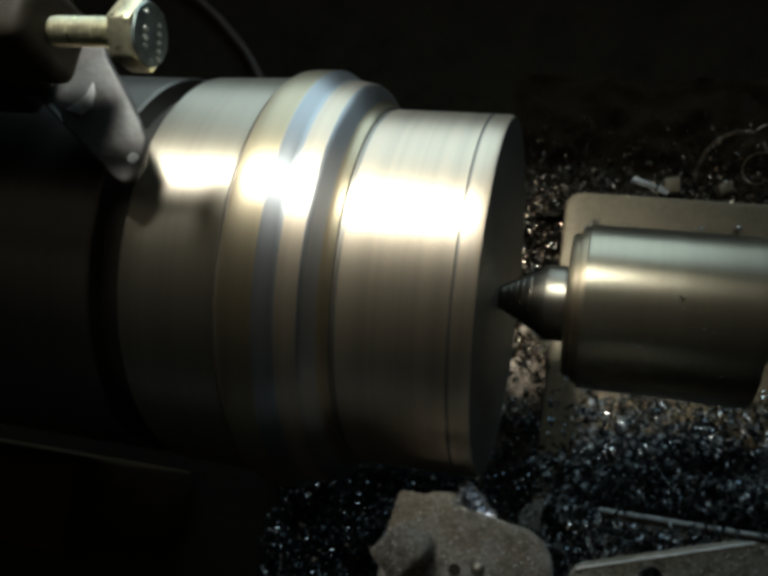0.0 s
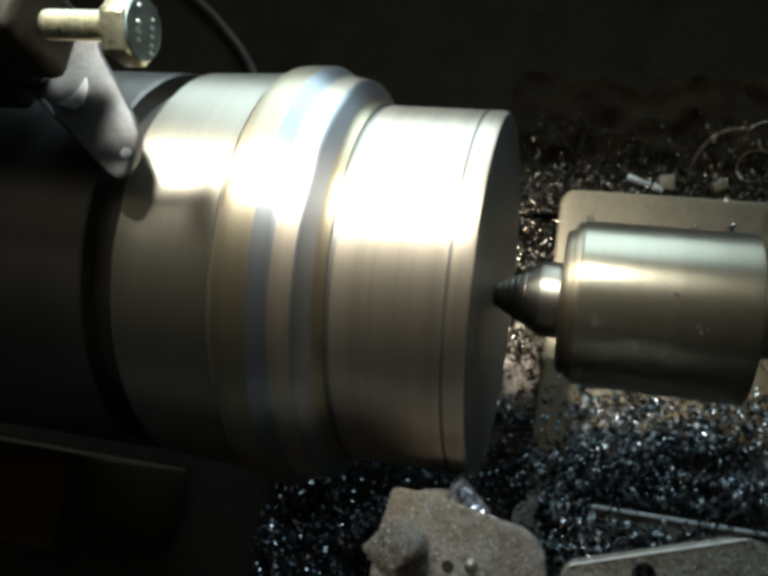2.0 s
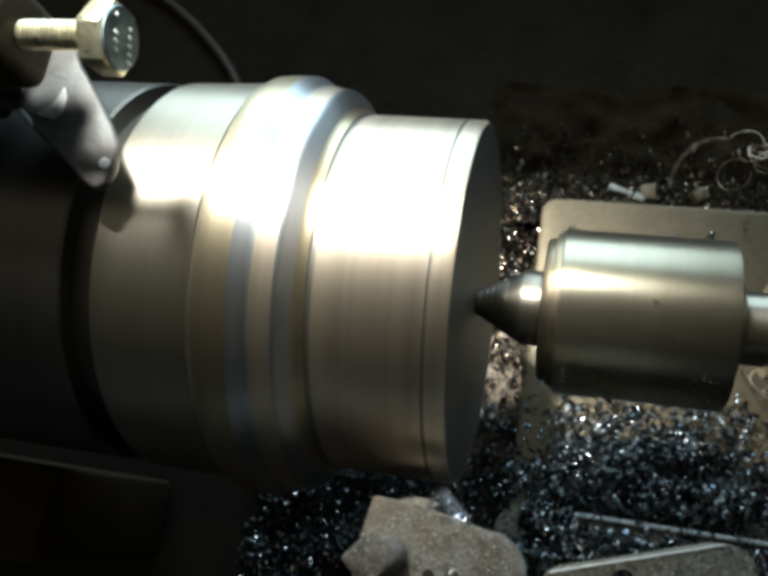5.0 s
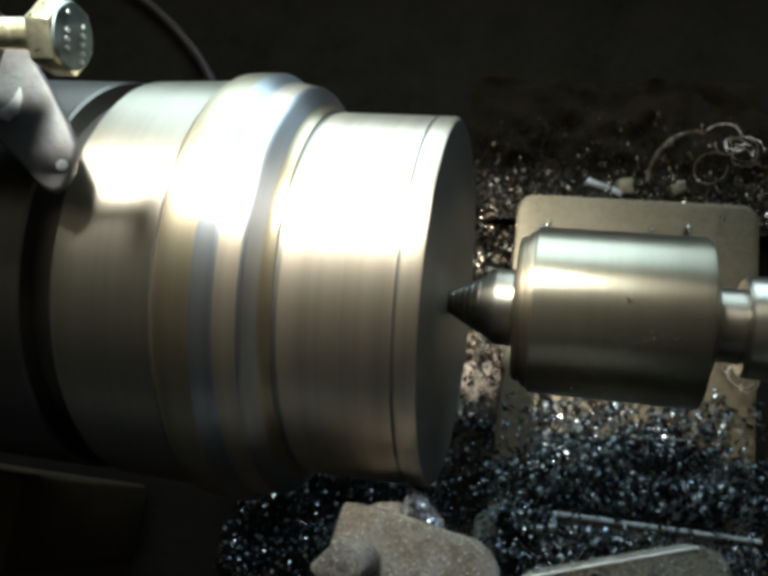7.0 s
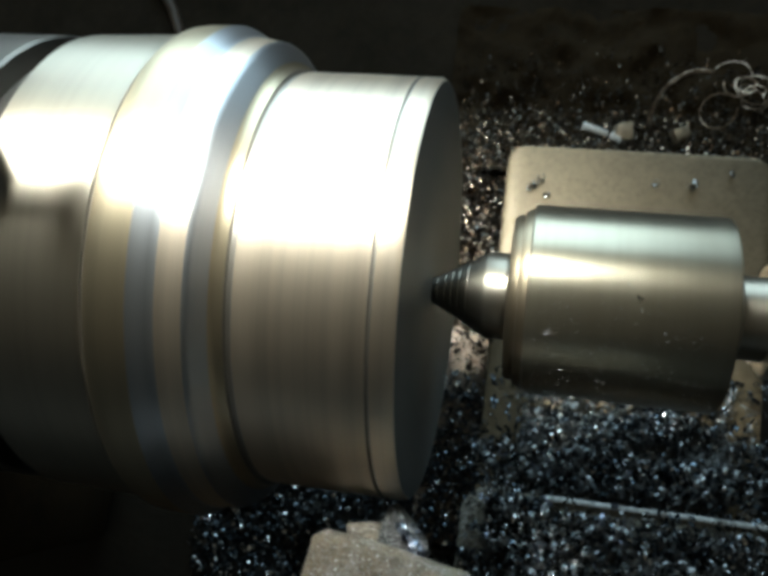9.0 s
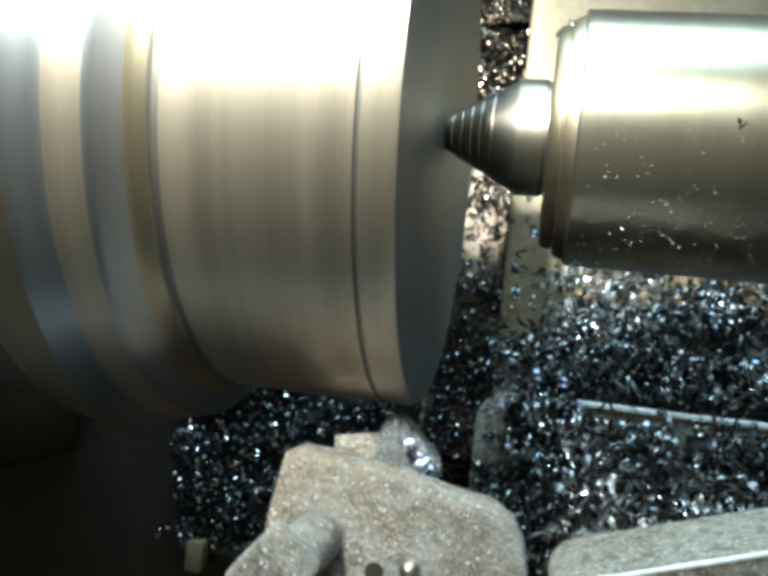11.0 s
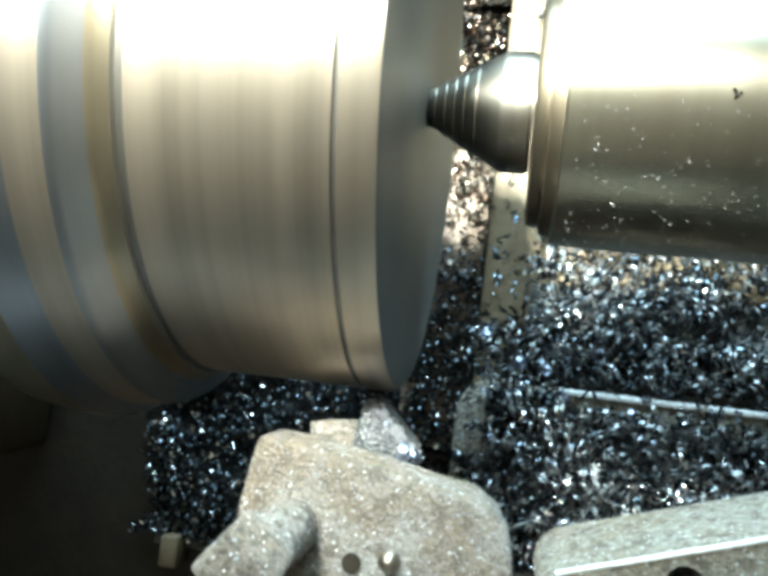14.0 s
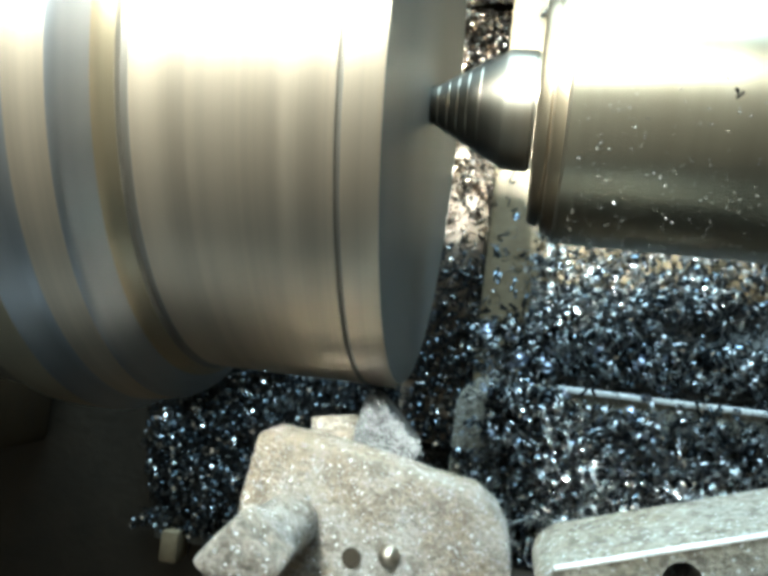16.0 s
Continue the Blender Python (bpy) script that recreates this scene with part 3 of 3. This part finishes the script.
# Chips behind the lamp's shadow line take the swarf with lamplight painted in.
pile("lamplit_bed_swarf", "curled chips on the bed behind the work, warm lamplight in their colour",
     scatter(2600, 22, 10, 64, -12, 98, bed_mound, (1.0, 2.8), bed_cover), 6, LAMPLIT_SWARF)
pile("back_swarf", "bright and dark steel chips sloping behind the slide",
     scatter(5200, 31, 15, 290, 99, 250, back_mound, (0.8, 2.6), lambda x, y: max(0.0, min(1.0, (222 - y) / 110)) ** 1.4), 3, LAMPLIT_SWARF)
on_wing = pile("wing_swarf", "dark curled steel chips lying on the saddle wing",
               scatter(1050, 41, 28, 59, -104, -14, lambda x, y: -169.5, (1.0, 3.0), wing_cover), 5)
lamplit_wing = pile("lamplit_wing_swarf", "curled chips on the pale saddle wing, warm lamplight in their colour",
                   scatter(560, 42, 28, 59, -14, 40, lambda x, y: -169.5, (1.0, 2.8), wing_cover), 7, LAMPLIT_SWARF)
carriage += [on_wing, lamplit_wing]
# Dark sheets under the loose chips paint the shade in the gaps.
mound("packed_bed_swarf", "packed chips on the lathe bed, dark for the shade between loose ones", bed_mound, -88, 60, -170, 99, 3.0, 3, PACKED)
mound("packed_back_swarf", "packed chips behind the slide, dark for the shade between loose ones", back_mound, 10, 300, 100, 246, 3.0, 3, BROWN)
packed = mound("packed_slide_swarf", "packed chips on the cross slide, dark for the shade between loose ones", slide_mound, 80, 172, -140, -30, 2.5, 3.0, PACKED)
carriage.append(packed)


# ---- scraps and long swarf ----
def scrap(name, label, x, y, z, sx, sy, sz, turn, material):
    bm = bmesh.new()
    bmesh.ops.create_cube(bm, size=1, matrix=Matrix.Translation(at(x, y, z)) @ pose(0, 0, 0, 12, 8, turn) @ Matrix.Diagonal((sx / 1000, sy / 1000, sz / 1000, 1)))
    for v in bm.verts:
        v.co += Vector([rng.uniform(-0.0008, 0.0008) for _ in range(3)])
    return thing(name, label, "scrap", bm=bevelled(bm, 0.7, 2), material=material)


scrap("metal_scrap", "small pale brass-coloured offcut lying on the swarf", 121, 137, -206, 9, 10, 8, 8, SCRAP)
scrap("metal_scrap", "small rounded pale offcut lying on the swarf", 154, 138, -208, 9, 7, 7, 30, SCRAP)
scrap("flat_chip", "bright flat steel chip lying on the swarf", 105, 137, -204, 15, 3.4, 1.2, -14, EDGE)
scrap("flat_chip", "bright flat steel chip lying on the swarf", 117, 131, -200, 7, 3, 1.2, -30, EDGE)


def spring(points, r, turns, wire, segs=5):
    pts = []
    n = turns * 9
    path = [Vector(p) for p in points]
    for k in range(n + 1):
        f = k / n * (len(path) - 1)
        i = min(int(f), len(path) - 2)
        p = path[i].lerp(path[i + 1], f - i)
        d = (path[i + 1] - path[i]).normalized()
        u = d.orthogonal().normalized()
        w = d.cross(u)
        a = 2 * math.pi * turns * k / n
        pts.append(p + (u * math.cos(a) + w * math.sin(a)) * r / 1000)
    return tube(pts, wire, segs)


arc = [at(162 + 26 * math.cos(a) * 1.05, 138 + 34 * math.sin(a), -202 + 6 * math.sin(a)) for a in (radians(178 - 100 * k / 12) for k in range(13))]
thing("swarf_spring", "long bronze-tinted coiled swarf arching over the chips", "swarf", bm=spring(arc, 1.1, 34, 0.4), material=WIRE)
for k in range(9):
    c = at(rng.uniform(172, 200), rng.uniform(140, 165), -204 + rng.uniform(0, 6))
    r1 = rng.uniform(5, 11) / 1000
    q = Euler((rng.uniform(-0.6, 0.6), rng.uniform(-0.6, 0.6), 0)).to_matrix()
    loop = [c + q @ Vector((r1 * math.cos(a), r1 * math.sin(a), 0.0012 * a)) for a in (0.35 * j + k for j in range(rng.randint(9, 16)))]
    thing("swarf_ring", "thin bronze-tinted curl of long swarf on the chips", "swarf", group="long curls of swarf", bm=tube(loop, 0.36, 5), material=WIRE)
for k, (x, y, size) in enumerate(((171, 14, 3.6), (177, 7, 6.5), (183, 3, 4.8))):
    q = Euler((0.5 - 0.4 * k, 0.35 * k, k)).to_matrix()
    loop = [at(x, y, -131) + q @ Vector((size / 1000 * math.cos(a), size / 1000 * math.sin(a), 0.0009 * a)) for a in (0.35 * j for j in range(15))]
    carriage.append(thing("swarf_ring", "thin pale curl of long swarf on the cross slide", "swarf", group="long curls of swarf", bm=tube(loop, 0.5, 5), material=WIRE))
crumbs = [(133, 83.6), (149.5, 83), (152, 85), (169, 92), (82, 75), (76, 81), (74, 79), (78, 83)]
for k, (x, y) in enumerate(crumbs):
    me = curls([(at(x + rng.uniform(-1, 1), y + rng.uniform(-1, 1), -135.4), rng.uniform(1.4, 2.4) / 1000) for _ in range(3)], 60 + k)
    ob = tagged(new("swarf_crumb", me), "dark crumb of swarf lying on the slide", "swarf", group="crumbs on the slide")
    carriage.append(ob)
tagged(new("swarf_crumb", curls([(at(109.3, -1.4, 30.6), 0.0016), (at(110.3, -2.2, 30.4), 0.0012)], 71)), "dark crumb of swarf stuck on the centre's housing", "swarf")

# ---- filings on the housing and flying chips ----
flakes = []
r = np.random.RandomState(9)
while len(flakes) < 480:
    a = r.uniform(-0.1, 1.9)
    x = 81 + 54 * r.rand()
    if r.rand() < 0.35 + 0.4 * a:
        flakes.append((at(x, -30.15 * math.sin(a), 30.15 * math.cos(a)), r.uniform(0.13, 0.40) / 1000))
tagged(new("housing_filings", curls(flakes, 91, 1.0, FILINGS)), "fine bright filings stuck to the centre's housing", "filings", kind="stuff")
dust = []
while len(dust) < 1500:
    u, v = r.rand(), r.rand() ** 2.4
    x, y = 47.2 + 10.5 * u + r.normal(0, 0.6), -69.6 - 9.5 * u + r.normal(0, 0.7)
    dust.append((at(x - 3.5 * v, y - 6.5 * v, 15.1 + r.uniform(0, 1.0)), r.uniform(0.12, 0.42) / 1000))
filings = tagged(new("tool_filings", curls(dust, 92, 1.0, FILINGS)), "bright steel filings heaped on the cutting tool", "filings", kind="stuff")
carriage.append(filings)
grit = []
while len(grit) < 1700:
    x, y = r.uniform(27, 79), r.uniform(-125, -75)
    edge = -75.4 - 0.16 * max(0, x - 38) - 0.012 * max(0, x - 66) ** 2.4
    if y < edge - 0.8 and x > 29.5 - 0.14 * (-75 - y) + 0.6 and r.rand() < 0.35 + 0.65 * max(0, 1 - (edge - y) / 16):
        grit.append((at(x, y, 41.1 + r.uniform(0, 0.3)), r.uniform(0.12, 0.38) / 1000))
scurf = tagged(new("post_filings", curls(grit, 93, 1.0, FILINGS)), "grey steel filings and dust lying on the tool post", "filings", kind="stuff")
carriage.append(scurf)
chips = []
for k in range(44):
    ob = tagged(new("flying_chip", curls([(Vector((0, 0, 0)), rng.uniform(1.6, 3.4) / 1000)], 110 + k, 1.6, HOT)), "blue curled steel chip thrown off the cutting tool", "chip", group="chips off the tool")
    chips.append((ob, 0.25 + 0.352 * k + rng.uniform(0, 0.2)))

# ---- what moves ----
def motions():
    """The work and the point spin; the carriage feeds slowly towards the headstock."""
    step, turn = 1 / 15, 78.0
    count = int(16.0 / step)
    walk(work, [(k * step, pose(0, 0, AXIS, (turn * k) % 360)) for k in range(count + 1)])
    walk(point, [(k * step, pose(0, 0, 0, (turn * k) % 360)) for k in range(count + 1)])
    way = random.Random(3)
    for ob, t0 in chips:
        u = way.random()
        start = at(47 + 9 * u, -72 - 8 * u, 16.2)
        end = at(way.uniform(62, 128), way.uniform(-112, -48), -106)
        rise, spin = way.uniform(0.01, 0.09), way.choice((-1, 1))
        rows = [(0.0, pose(*start))]
        for k in range(9):
            f = k / 8
            p = start.lerp(end, f) + Vector((0, 0, rise * 4 * f * (1 - f)))
            rows.append((t0 + 0.035 * k, pose(*p, 62 * spin * k, 35 * k, 0)))
        rows.append((16.0, rows[-1][1]))
        walk(ob, rows)
    for ob in carriage:
        walk(ob, [(0.0, pose(0.0005, 0, 0)), (16.0, pose(-0.0016, 0, 0))])


motions()
